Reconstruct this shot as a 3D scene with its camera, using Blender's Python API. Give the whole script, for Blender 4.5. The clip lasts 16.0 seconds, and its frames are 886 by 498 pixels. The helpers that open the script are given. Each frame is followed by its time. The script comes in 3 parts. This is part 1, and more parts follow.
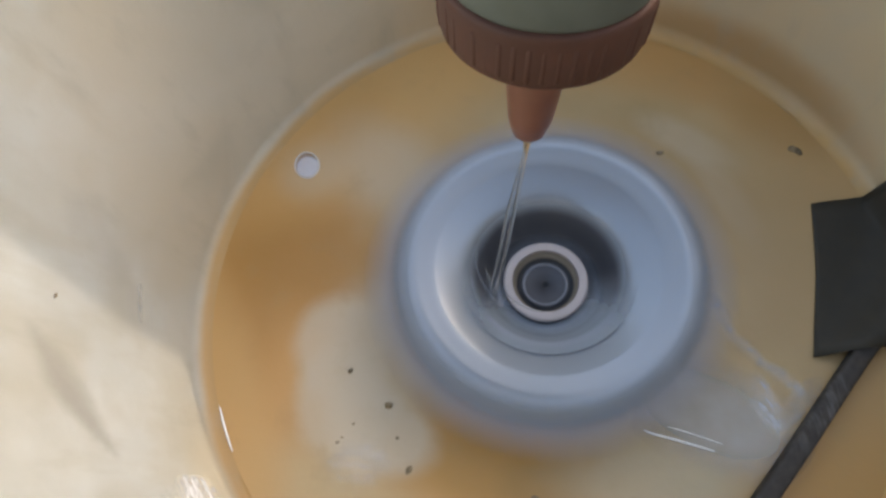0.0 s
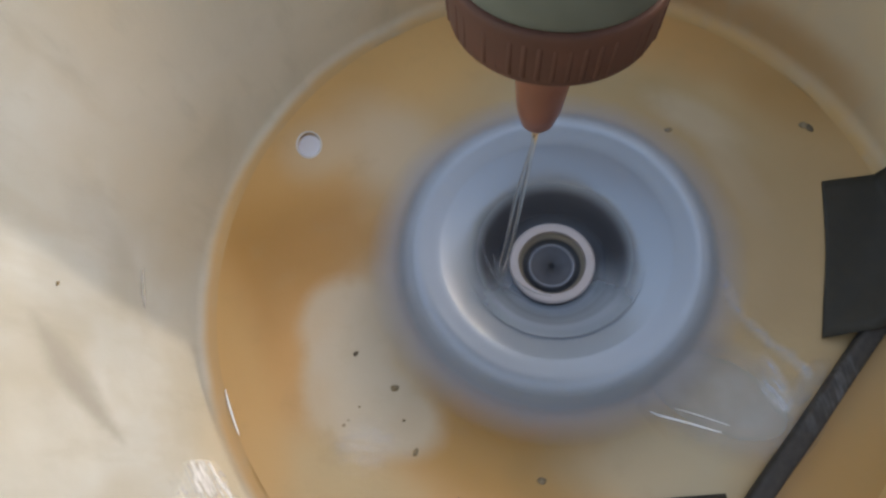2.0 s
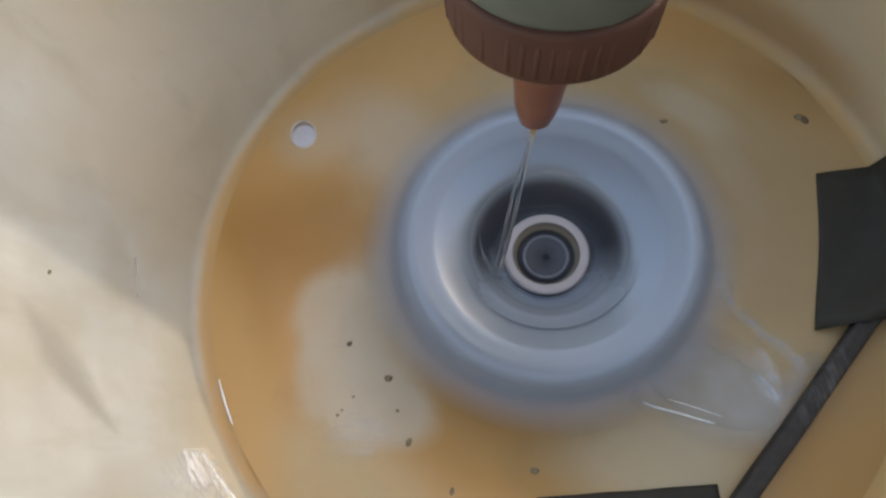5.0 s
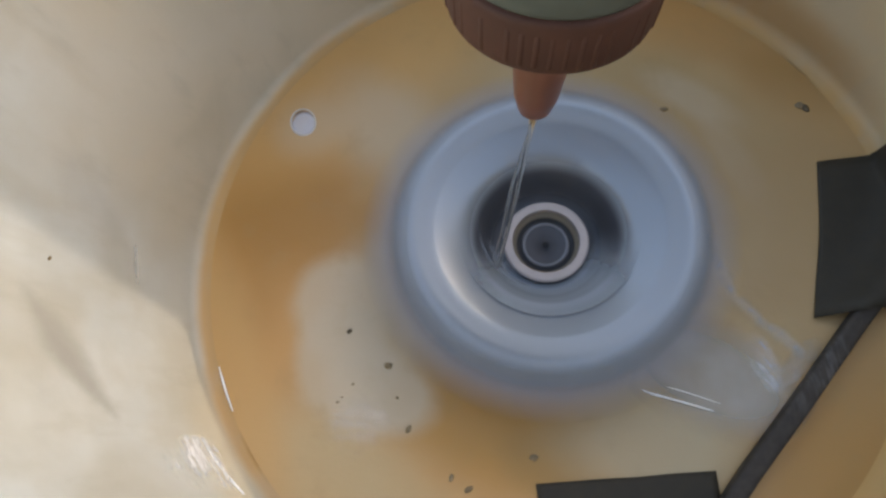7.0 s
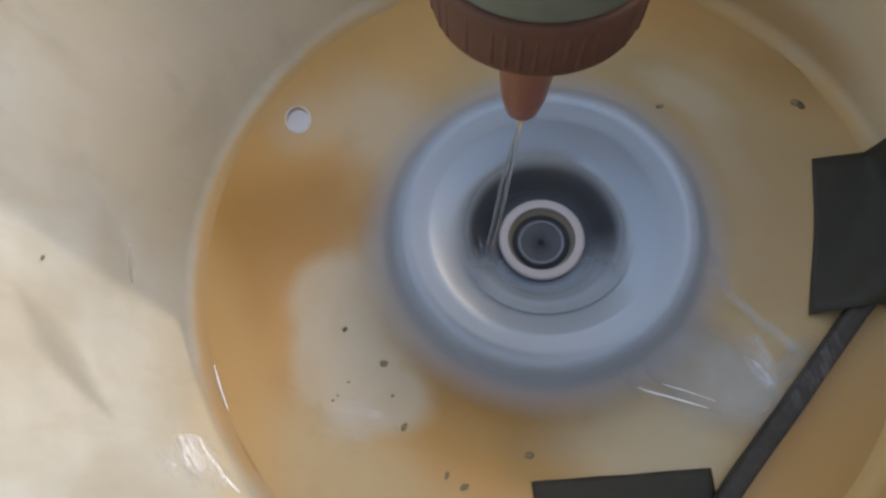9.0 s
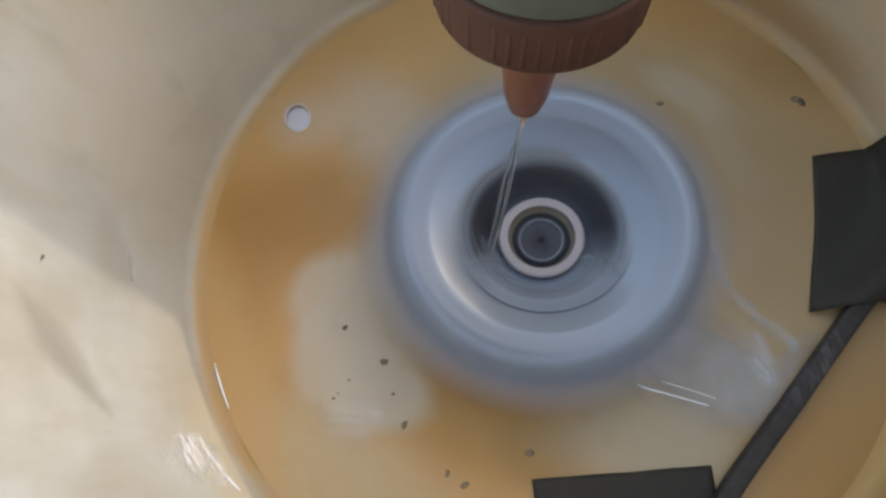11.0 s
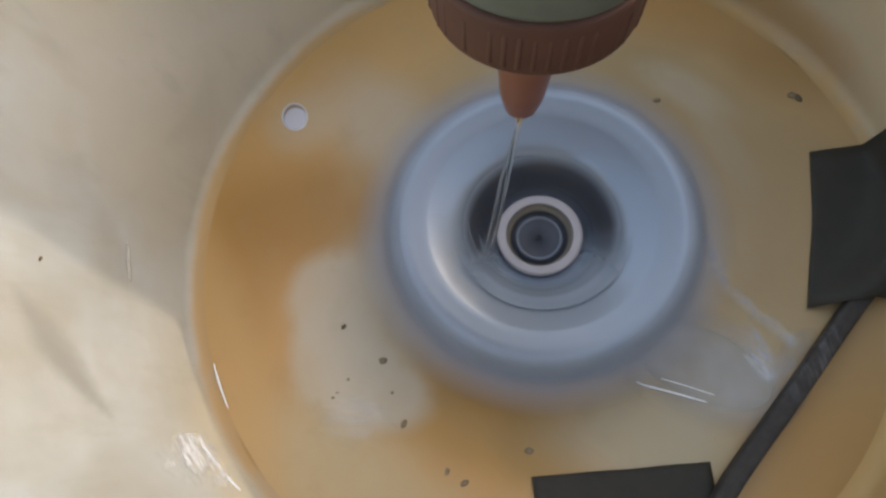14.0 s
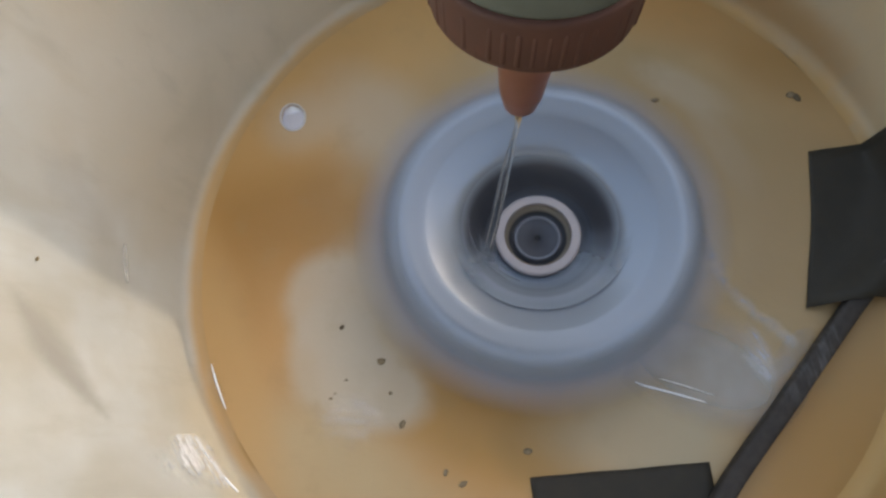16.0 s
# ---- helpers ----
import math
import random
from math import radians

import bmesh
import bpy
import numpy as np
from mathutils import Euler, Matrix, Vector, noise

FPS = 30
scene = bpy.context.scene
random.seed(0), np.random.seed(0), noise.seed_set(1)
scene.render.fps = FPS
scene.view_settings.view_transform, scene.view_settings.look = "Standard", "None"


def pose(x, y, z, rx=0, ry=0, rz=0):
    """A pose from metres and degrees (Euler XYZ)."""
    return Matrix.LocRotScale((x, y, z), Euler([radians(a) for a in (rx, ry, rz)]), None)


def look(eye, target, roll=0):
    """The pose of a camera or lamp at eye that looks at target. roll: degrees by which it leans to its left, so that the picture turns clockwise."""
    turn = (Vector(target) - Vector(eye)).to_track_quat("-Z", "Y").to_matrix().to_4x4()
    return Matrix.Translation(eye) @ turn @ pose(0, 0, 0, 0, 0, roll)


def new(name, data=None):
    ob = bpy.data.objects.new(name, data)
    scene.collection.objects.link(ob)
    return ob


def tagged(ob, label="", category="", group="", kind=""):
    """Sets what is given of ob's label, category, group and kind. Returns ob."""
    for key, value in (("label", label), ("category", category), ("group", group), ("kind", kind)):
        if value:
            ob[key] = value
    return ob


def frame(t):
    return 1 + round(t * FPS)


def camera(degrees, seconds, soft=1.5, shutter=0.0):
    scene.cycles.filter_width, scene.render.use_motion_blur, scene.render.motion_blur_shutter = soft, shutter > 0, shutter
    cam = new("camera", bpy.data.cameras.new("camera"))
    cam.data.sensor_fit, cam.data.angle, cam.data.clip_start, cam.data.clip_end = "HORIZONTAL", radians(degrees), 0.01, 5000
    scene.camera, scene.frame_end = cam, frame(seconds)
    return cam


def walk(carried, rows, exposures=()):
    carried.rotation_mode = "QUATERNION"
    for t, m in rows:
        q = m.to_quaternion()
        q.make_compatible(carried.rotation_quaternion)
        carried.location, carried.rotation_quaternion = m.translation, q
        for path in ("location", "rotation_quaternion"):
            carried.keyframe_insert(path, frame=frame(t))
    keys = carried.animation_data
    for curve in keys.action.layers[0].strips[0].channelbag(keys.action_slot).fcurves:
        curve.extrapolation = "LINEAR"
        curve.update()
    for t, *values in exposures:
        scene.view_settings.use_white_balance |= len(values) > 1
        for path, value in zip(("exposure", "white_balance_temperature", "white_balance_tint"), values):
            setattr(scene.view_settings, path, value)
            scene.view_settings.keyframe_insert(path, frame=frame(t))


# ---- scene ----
cam = camera(65.03, 16.0, soft=2.6, shutter=0.5)
walk(cam, [
    (0, pose(-0.02073, -0.07494, 0.20319, 24.21600, 4.69900, -4.57100)),
    (0.5, pose(-0.02168, -0.07402, 0.20271, 21.58400, 4.60500, -3.99000)),
    (1, pose(-0.02193, -0.07351, 0.20231, 21.23700, 4.57800, -4.21600)),
    (1.5, pose(-0.02069, -0.07196, 0.20131, 21.23200, 5.01300, -4.46900)),
    (2, pose(-0.02132, -0.07032, 0.20253, 21.61400, 4.99600, -4.84700)),
    (2.5, pose(-0.02109, -0.06995, 0.20269, 21.71500, 4.94400, -4.94200)),
    (3, pose(-0.02135, -0.06964, 0.20275, 21.63200, 4.73400, -5.03800)),
    (3.5, pose(-0.02032, -0.07023, 0.20244, 21.66900, 4.83500, -5.05300)),
    (4, pose(-0.02064, -0.06996, 0.20233, 21.43100, 4.71700, -4.96700)),
    (6.5, pose(-0.02073, -0.07184, 0.20171, 20.47500, 4.60100, -4.63500)),
    (7, pose(-0.02066, -0.07185, 0.20169, 20.29700, 4.64900, -4.64600)),
    (7.5, pose(-0.02058, -0.07167, 0.20176, 20.19800, 4.67300, -4.80200)),
    (8, pose(-0.02053, -0.07184, 0.20164, 20.22200, 4.67600, -4.74300)),
    (8.5, pose(-0.02024, -0.07210, 0.20149, 20.18400, 4.63000, -4.72600)),
    (9, pose(-0.02046, -0.07103, 0.20160, 19.88500, 4.36700, -4.85500)),
    (11.5, pose(-0.02000, -0.07064, 0.20159, 19.59700, 4.53600, -4.99600)),
    (12, pose(-0.02010, -0.07096, 0.20171, 19.63800, 4.59600, -5.08900)),
    (12.5, pose(-0.01953, -0.07133, 0.20174, 19.67300, 4.79100, -5.11000)),
    (13, pose(-0.02002, -0.07087, 0.20177, 19.54300, 4.65800, -5.12500)),
    (13.5, pose(-0.02007, -0.07123, 0.20174, 19.60400, 4.60300, -5.14000)),
    (14, pose(-0.01990, -0.07024, 0.20184, 19.32600, 4.51900, -5.37000)),
    (14.5, pose(-0.01956, -0.07051, 0.20153, 19.46100, 4.55200, -5.38800)),
    (15, pose(-0.01936, -0.07058, 0.20134, 19.48200, 4.56700, -5.33600)),
    (15.5, pose(-0.01973, -0.07073, 0.20131, 19.54200, 4.47700, -5.40000)),
    (16, pose(-0.01949, -0.07052, 0.20121, 19.44900, 4.53700, -5.45200)),
], exposures=[(0.0, 2.50, 8300.0, 12.0), (0.5, 2.44, 8300.0, 12.0), (2.0, 2.39, 8300.0, 12.0), (4.0, 2.37, 8300.0, 12.0), (16.0, 2.37, 8300.0, 12.0)])

# ---- sky, sun, exposure ----
SUN_AZ, SUN_EL = 50.0, 27.0
world = bpy.data.worlds.new("sky")
scene.world = world
world.use_nodes = True
wn = world.node_tree.nodes
sky = wn.new("ShaderNodeTexSky")
sky.sky_type, sky.sun_disc = "NISHITA", False
sky.sun_elevation, sky.sun_rotation = radians(SUN_EL), radians(90 - SUN_AZ)
world.node_tree.links.new(sky.outputs[0], wn["Background"].inputs[0])
wn["Background"].inputs[1].default_value = 0.15
sun_way = Vector((math.cos(radians(SUN_EL)) * math.cos(radians(SUN_AZ)),
                  math.cos(radians(SUN_EL)) * math.sin(radians(SUN_AZ)), math.sin(radians(SUN_EL))))
sun_data = bpy.data.lights.new("sun", "SUN")
sun_data.energy, sun_data.angle, sun_data.color = 0.28, radians(0.3), (1.0, 1.0, 1.0)
sun = new("sun", sun_data)
sun.matrix_basis = look(sun_way * 3, (0, 0, 0))


# ---- materials ----
class Mat:
    """A node material with a few short cuts."""

    def __init__(self, name, rough=0.5, metal=0.0):
        self.m = bpy.data.materials.new(name)
        self.m.use_nodes = True
        self.n, self.l = self.m.node_tree.nodes, self.m.node_tree.links
        self.b = self.n["Principled BSDF"]
        self.set(Roughness=rough, Metallic=metal)
        self.pos = None

    def set(self, **kw):
        for k, v in kw.items():
            self.put(k.replace("_", " "), v)
        return self

    def put(self, socket, v):
        s = self.b.inputs[socket]
        if hasattr(v, "is_output"):
            self.l.new(v, s)
        else:
            s.default_value = v

    def feed(self, socket, v):
        if hasattr(v, "is_output"):
            self.l.new(v, socket)
        else:
            socket.default_value = v

    def where(self):
        if self.pos is None:
            self.pos = self.n.new("ShaderNodeTexCoord").outputs["Object"]
        return self.pos

    def noise(self, scale, detail=4.0, rough=0.55, distort=0.0, vec=None):
        t = self.n.new("ShaderNodeTexNoise")
        t.inputs["Scale"].default_value, t.inputs["Detail"].default_value = scale, detail
        t.inputs["Roughness"].default_value, t.inputs["Distortion"].default_value = rough, distort
        self.l.new(vec or self.where(), t.inputs["Vector"])
        return t.outputs["Fac"]

    def stretch(self, sx, sy, sz, rz=0.0, off=(0, 0, 0)):
        t = self.n.new("ShaderNodeMapping")
        t.inputs["Scale"].default_value, t.inputs["Rotation"].default_value = (sx, sy, sz), (0, 0, rz)
        t.inputs["Location"].default_value = off
        self.l.new(self.where(), t.inputs["Vector"])
        return t.outputs[0]

    def math(self, op, a, b=0.0, clamp=False):
        t = self.n.new("ShaderNodeMath")
        t.operation, t.use_clamp = op, clamp
        self.feed(t.inputs[0], a)
        self.feed(t.inputs[1], b)
        return t.outputs[0]

    def vmath(self, op, a, b=(0, 0, 0)):
        t = self.n.new("ShaderNodeVectorMath")
        t.operation = op
        self.feed(t.inputs[0], a)
        self.feed(t.inputs[1], b)
        return t.outputs["Value"] if op in ("LENGTH", "DISTANCE", "DOT_PRODUCT") else t.outputs[0]

    def step(self, v, lo, hi, a=0.0, b=1.0):
        t = self.n.new("ShaderNodeMapRange")
        t.interpolation_type = "SMOOTHSTEP"
        self.feed(t.inputs[0], v)
        for i, x in enumerate((lo, hi, a, b)):
            t.inputs[i + 1].default_value = x
        return t.outputs[0]

    def mix(self, f, a, b):
        t = self.n.new("ShaderNodeMix")
        t.data_type = "RGBA"
        self.feed(t.inputs["Factor"], f)
        for s, v in ((t.inputs[6], a), (t.inputs[7], b)):
            self.feed(s, v if hasattr(v, "is_output") else (*v, 1.0))
        return t.outputs[2]

    def bump(self, h, dist, strength=1.0):
        t = self.n.new("ShaderNodeBump")
        t.inputs["Distance"].default_value, t.inputs["Strength"].default_value = dist, strength
        self.l.new(h, t.inputs["Height"])
        self.put("Normal", t.outputs[0])
        return self

    def blob(self, x, y, rx, ry, turn=0.0, soft=0.6, warp=None, wob=0.25):
        """A soft elliptical stain round (x, y) metres, 1 inside and 0 outside, with an uneven edge."""
        v = self.vmath("SUBTRACT", self.where(), (x, y, 0))
        t = self.n.new("ShaderNodeMapping")
        t.vector_type = "TEXTURE"
        t.inputs["Rotation"].default_value, t.inputs["Scale"].default_value = (0, 0, radians(turn)), (rx, ry, 1000)
        self.l.new(v, t.inputs["Vector"])
        d = self.vmath("LENGTH", t.outputs[0])
        if warp is not None:
            d = self.math("ADD", d, self.math("MULTIPLY", self.math("SUBTRACT", warp, 0.5), wob * 4))
        return self.step(d, 1.0 + soft / 2, 1.0 - soft / 2)


def tub_material(name, floor):
    """Yellowed plastic with old amber resin stains."""
    m = Mat(name, 0.42).set(Specular_IOR_Level=0.25)
    w1, w2 = m.noise(28, 5), m.noise(120, 4)
    grain = m.noise(900, 3)
    if floor:
        w1 = m.noise(28, 2)
        w3 = m.noise(75, 4)
        mix_w = m.math("ADD", m.math("MULTIPLY", w1, 0.5), m.math("MULTIPLY", w3, 0.5))
        col = m.mix(m.step(w1, 0.3, 0.75), (0.425, 0.280, 0.130), (0.475, 0.328, 0.165))
        amber, deep, pale = (0.54, 0.276, 0.092), (0.370, 0.188, 0.055), (0.515, 0.412, 0.288)
        r = m.vmath("LENGTH", m.vmath("MULTIPLY", m.where(), (1, 1, 0)))
        col = m.mix(m.step(r, 0.074, 0.103, 0, 0.55), col, amber)
        # x, y, two radii, turn, strength, softness, colour
        for x, y, rx, ry, turn, k, soft, c in (
                (-0.092, 0.006, 0.032, 0.056, -12, 0.95, 1.3, (0.56, 0.292, 0.100)), (-0.077, 0.022, 0.027, 0.021, -15, 0.85, 1.2, (0.37, 0.180, 0.045)),
                (-0.092, 0.002, 0.012, 0.026, -8, 0.55, 1.3, deep), (-0.045, 0.080, 0.060, 0.024, 32, 0.85, 1.2, (0.60, 0.345, 0.130)),
                (-0.066, 0.068, 0.030, 0.010, 45, 0.15, 1.2, deep), (-0.070, -0.058, 0.030, 0.016, -20, 0.65, 1.2, (0.520, 0.385, 0.210)),
                (-0.096, -0.030, 0.010, 0.042, 14, 0.75, 1.2, (0.56, 0.330, 0.130)), (-0.015, -0.056, 0.036, 0.020, -20, 0.75, 1.1, amber),
                (-0.019, -0.0515, 0.030, 0.0150, -20, 1.0, 0.9, (0.440, 0.228, 0.064)), (-0.007, -0.062, 0.013, 0.010, -35, 0.55, 0.9, (0.330, 0.190, 0.062)),
                (0.022, -0.060, 0.024, 0.013, -12, 0.75, 1.1, (0.430, 0.350, 0.225)), (0.010, -0.090, 0.060, 0.012, 0, 0.40, 1.2, amber),
                (0.080, -0.073, 0.050, 0.030, 42, 0.95, 0.8, (0.43, 0.225, 0.072)), (0.070, 0.070, 0.050, 0.012, -40, 0.50, 1.2, (0.44, 0.235, 0.085)),
                (0.084, 0.050, 0.016, 0.009, -45, 0.55, 1.1, deep), (0.030, 0.090, 0.050, 0.016, -15, 0.55, 1.2, amber),
                (-0.064, -0.012, 0.014, 0.017, 10, 0.75, 0.55, pale), (-0.064, -0.029, 0.0135, 0.017, 8, 0.70, 0.55, pale),
                (-0.053, -0.037, 0.017, 0.0115, -30, 0.80, 0.6, pale), (-0.053, -0.012, 0.014, 0.020, 5, 0.60, 0.9, pale),
                # the second pale spot here paints the glow round the hole
                (-0.047, 0.051, 0.014, 0.021, 40, 0.60, 1.3, pale), (-0.0725, 0.0535, 0.011, 0.011, 0, 0.45, 1.2, pale),
                (0.055, 0.047, 0.017, 0.006, -42, 0.50, 1.0, pale), (0.063, 0.024, 0.005, 0.018, 18, 0.40, 1.1, pale),
                # broad brown tint paints the tub wall's shade on the right
                (0.085, -0.004, 0.026, 0.050, 10, 0.75, 1.3, (0.390, 0.246, 0.118))):
            f = m.math("MULTIPLY", m.blob(x, y, rx, ry, turn, soft, mix_w, 0.16), k)
            col = m.mix(f, col, c)
        col = m.mix(m.step(w3, 0.52, 0.78, 0, 0.22), col, (0.33, 0.225, 0.10))
        m.set(Roughness=m.step(m.noise(60, 2), 0.2, 0.8, 0.28, 0.38))
    else:
        col = m.mix(m.step(w1, 0.35, 0.65), (0.472, 0.474, 0.435), (0.542, 0.545, 0.508))
        streak = m.noise(1.0, 4, vec=m.stretch(60, 60, 14))
        col = m.mix(m.step(streak, 0.5, 0.72, 0, 0.35), col, (0.36, 0.31, 0.22))
        blot = m.noise(16, 3, distort=0.6)
        col = m.mix(m.step(blot, 0.46, 0.66, 0, 0.50), col, (0.385, 0.345, 0.262))
        p = m.n.new("ShaderNodeSeparateXYZ")
        m.l.new(m.where(), p.inputs[0])
        low = m.step(p.outputs[2], 0.034, 0.003)
        col = m.mix(m.math("MULTIPLY", low, 0.60), col, (0.515, 0.475, 0.375))
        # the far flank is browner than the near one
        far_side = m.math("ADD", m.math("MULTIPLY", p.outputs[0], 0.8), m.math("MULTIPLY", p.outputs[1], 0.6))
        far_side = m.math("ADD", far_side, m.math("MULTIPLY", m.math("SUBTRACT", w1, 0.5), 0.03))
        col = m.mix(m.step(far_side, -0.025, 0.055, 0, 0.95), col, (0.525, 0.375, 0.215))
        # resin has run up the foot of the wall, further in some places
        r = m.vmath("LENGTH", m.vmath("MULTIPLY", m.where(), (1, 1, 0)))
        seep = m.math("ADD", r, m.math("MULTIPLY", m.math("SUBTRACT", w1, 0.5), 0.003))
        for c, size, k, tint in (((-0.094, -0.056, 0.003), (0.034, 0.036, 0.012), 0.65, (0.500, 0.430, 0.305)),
                                 # brown tint paints the shading just outside the foot's crest
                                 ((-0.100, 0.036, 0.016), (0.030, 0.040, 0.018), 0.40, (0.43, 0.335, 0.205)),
                                 # warm pale tint paints bounced light on the shaded upper flank
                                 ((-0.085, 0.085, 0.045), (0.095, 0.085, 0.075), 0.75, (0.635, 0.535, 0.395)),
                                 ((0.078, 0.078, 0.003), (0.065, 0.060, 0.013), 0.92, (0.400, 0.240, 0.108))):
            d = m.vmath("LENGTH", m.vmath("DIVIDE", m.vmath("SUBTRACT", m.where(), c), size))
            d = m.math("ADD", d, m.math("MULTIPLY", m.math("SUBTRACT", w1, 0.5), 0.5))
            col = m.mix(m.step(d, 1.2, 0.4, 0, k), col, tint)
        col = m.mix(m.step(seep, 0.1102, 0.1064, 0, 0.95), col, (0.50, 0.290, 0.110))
        # old drips and grey-brown blotches
        col = m.mix(m.step(m.noise(38, 3, 0.5, 0.3), 0.46, 0.72, 0, 0.34), col, (0.385, 0.345, 0.260))
        col = m.mix(m.step(m.noise(1.0, 4, vec=m.stretch(110, 110, 26, 0, (3.1, 1.7, 0.4))), 0.54, 0.76, 0, 0.22), col, (0.33, 0.295, 0.22))
        # amber run where the cable leaves the floor
        d = m.vmath("LENGTH", m.vmath("DIVIDE", m.vmath("SUBTRACT", m.where(), (0.084, -0.074, 0.006)), (0.030, 0.030, 0.026)))
        col = m.mix(m.step(d, 1.2, 0.5, 0, 0.9), col, (0.52, 0.30, 0.105))
        # long scuffs on the flank: middle, direction, half length, half width, strength
        for mid, way, ln, wd, k in (((-0.1168, -0.0300, 0.0503), (0.339, -0.736, -0.585), 0.020, 0.0062, 0.60),
                                    ((-0.1150, -0.0345, 0.0478), (0.339, -0.736, -0.585), 0.016, 0.0030, 0.35),
                                    ((-0.1160, 0.0120, 0.0450), (0.1, -0.5, -0.85), 0.022, 0.0080, 0.22)):
            v = m.vmath("SUBTRACT", m.where(), mid)
            along = m.vmath("DOT_PRODUCT", v, way)
            side = m.math("SQRT", m.math("MAXIMUM", m.math("SUBTRACT", m.math("POWER", m.vmath("LENGTH", v), 2.0), m.math("POWER", m.math("ABSOLUTE", along), 2.0)), 0.0))
            d = m.math("ADD", m.math("DIVIDE", side, wd), m.math("POWER", m.math("DIVIDE", m.math("ABSOLUTE", along), ln), 2.0))
            d = m.math("ADD", d, m.math("MULTIPLY", m.math("SUBTRACT", w2, 0.5), 1.0))
            col = m.mix(m.math("MULTIPLY", m.step(d, 1.25, 0.35), k), col, (0.30, 0.28, 0.24))
        m.set(Roughness=m.step(w2, 0.3, 0.7, 0.40, 0.58))
    col = m.mix(m.step(grain, 0.6, 0.85, 0, 0.12), col, (0.3, 0.24, 0.15))
    m.set(Base_Color=col)
    if floor:
        m.bump(m.noise(350, 2), 0.0002, 0.3)
    else:
        m.bump(m.math("ADD", m.math("MULTIPLY", w1, 1.0), m.math("MULTIPLY", w2, 0.12)), 0.0012, 0.5)
    return m.m


def plain(name, c1, c2, rough, scale, metal=0.0, bump=0.0, spec=0.5):
    m = Mat(name, rough, metal).set(Specular_IOR_Level=spec)
    n = m.noise(scale, 4)
    m.set(Base_Color=m.mix(m.step(n, 0.35, 0.7), c1, c2))
    m.set(Roughness=m.step(n, 0.3, 0.7, max(rough - 0.06, 0.03), rough + 0.06))
    if bump:
        m.bump(n, bump, 0.6)
    return m.m


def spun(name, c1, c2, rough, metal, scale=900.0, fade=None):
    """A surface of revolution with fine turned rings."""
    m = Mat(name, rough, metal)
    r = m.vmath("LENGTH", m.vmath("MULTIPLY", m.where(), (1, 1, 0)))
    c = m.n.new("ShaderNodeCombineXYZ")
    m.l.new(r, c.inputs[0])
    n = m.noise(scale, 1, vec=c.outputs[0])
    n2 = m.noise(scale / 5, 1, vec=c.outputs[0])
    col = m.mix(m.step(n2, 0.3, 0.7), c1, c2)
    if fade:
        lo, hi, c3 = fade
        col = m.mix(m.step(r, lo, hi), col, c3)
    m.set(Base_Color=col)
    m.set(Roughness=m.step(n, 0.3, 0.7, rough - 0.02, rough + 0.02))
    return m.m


def cable_material():
    """Dull black sheath, rubbed whitish where the resin touches it."""
    m = Mat("black_cable", 0.68).set(Specular_IOR_Level=0.3)
    n, fine = m.noise(400, 4), m.noise(1.0, 4, vec=m.stretch(700, 160, 400, radians(45)))
    col = m.mix(m.step(n, 0.35, 0.7), (0.040, 0.032, 0.026), (0.058, 0.047, 0.038))
    rub = m.math("MULTIPLY", m.blob(0.0690, -0.0450, 0.012, 0.006, 45, 0.9, n, 0.15), m.step(fine, 0.40, 0.75, 0.0, 0.22))
    m.set(Base_Color=m.mix(rub, col, (0.34, 0.33, 0.32)))
    return m.bump(n, 0.0002, 0.5).m


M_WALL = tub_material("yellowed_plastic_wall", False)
M_FLOOR = tub_material("stained_plastic_floor", True)
M_DISH = spun("spun_grey_dish", (0.222, 0.245, 0.270), (0.234, 0.258, 0.284), 0.23, 0.22, 120)
# far-wall shade painted as a dark well and pool, lighter at the lip
M_WELL = spun("shade_dark_well", (0.035, 0.036, 0.042), (0.045, 0.046, 0.053), 0.30, 0.0, fade=(0.0196, 0.0224, (0.212, 0.232, 0.254)))
M_POOL = spun("wet_pool", (0.050, 0.053, 0.060), (0.075, 0.079, 0.088), 0.2, 0.0, 1400)
# fades darker inwards, painting the shaded gap beside the dish
M_FLANGE = spun("frayed_flange", (0.190, 0.194, 0.212), (0.215, 0.219, 0.238), 0.45, 0.0, fade=(0.0440, 0.0485, (0.270, 0.268, 0.290)))
M_HUB_EDGE = spun("hub_edge", (0.13, 0.135, 0.15), (0.17, 0.175, 0.19), 0.4, 0.3)
M_RING = spun("pale_washer", (0.335, 0.278, 0.258), (0.375, 0.315, 0.292), 0.42, 0.0, 500)
M_BRASS = spun("bearing_bore", (0.19, 0.155, 0.115), (0.25, 0.205, 0.155), 0.45, 0.2, fade=(0.0088, 0.0084, (0.035, 0.034, 0.036)))
M_HUB = spun("hub_grey", (0.040, 0.041, 0.048), (0.058, 0.059, 0.068), 0.55, 0.0)
M_BLACKHOLE = plain("hub_dimple", (0.012, 0.012, 0.014), (0.02, 0.02, 0.022), 0.5, 900)
M_MOTOR = plain("motor_can", (0.06, 0.06, 0.065), (0.09, 0.09, 0.095), 0.4, 200)
M_TAPE = plain("black_tape", (0.032, 0.026, 0.017), (0.042, 0.034, 0.023), 0.68, 160, bump=0.0002, spec=0.3)
M_CABLE = cable_material()
M_CAP = plain("brown_cap", (0.066, 0.023, 0.012), (0.086, 0.031, 0.017), 0.72, 120, spec=0.3)
M_NOZ = plain("orange_nozzle", (0.170, 0.058, 0.032), (0.195, 0.070, 0.040), 0.36, 120)
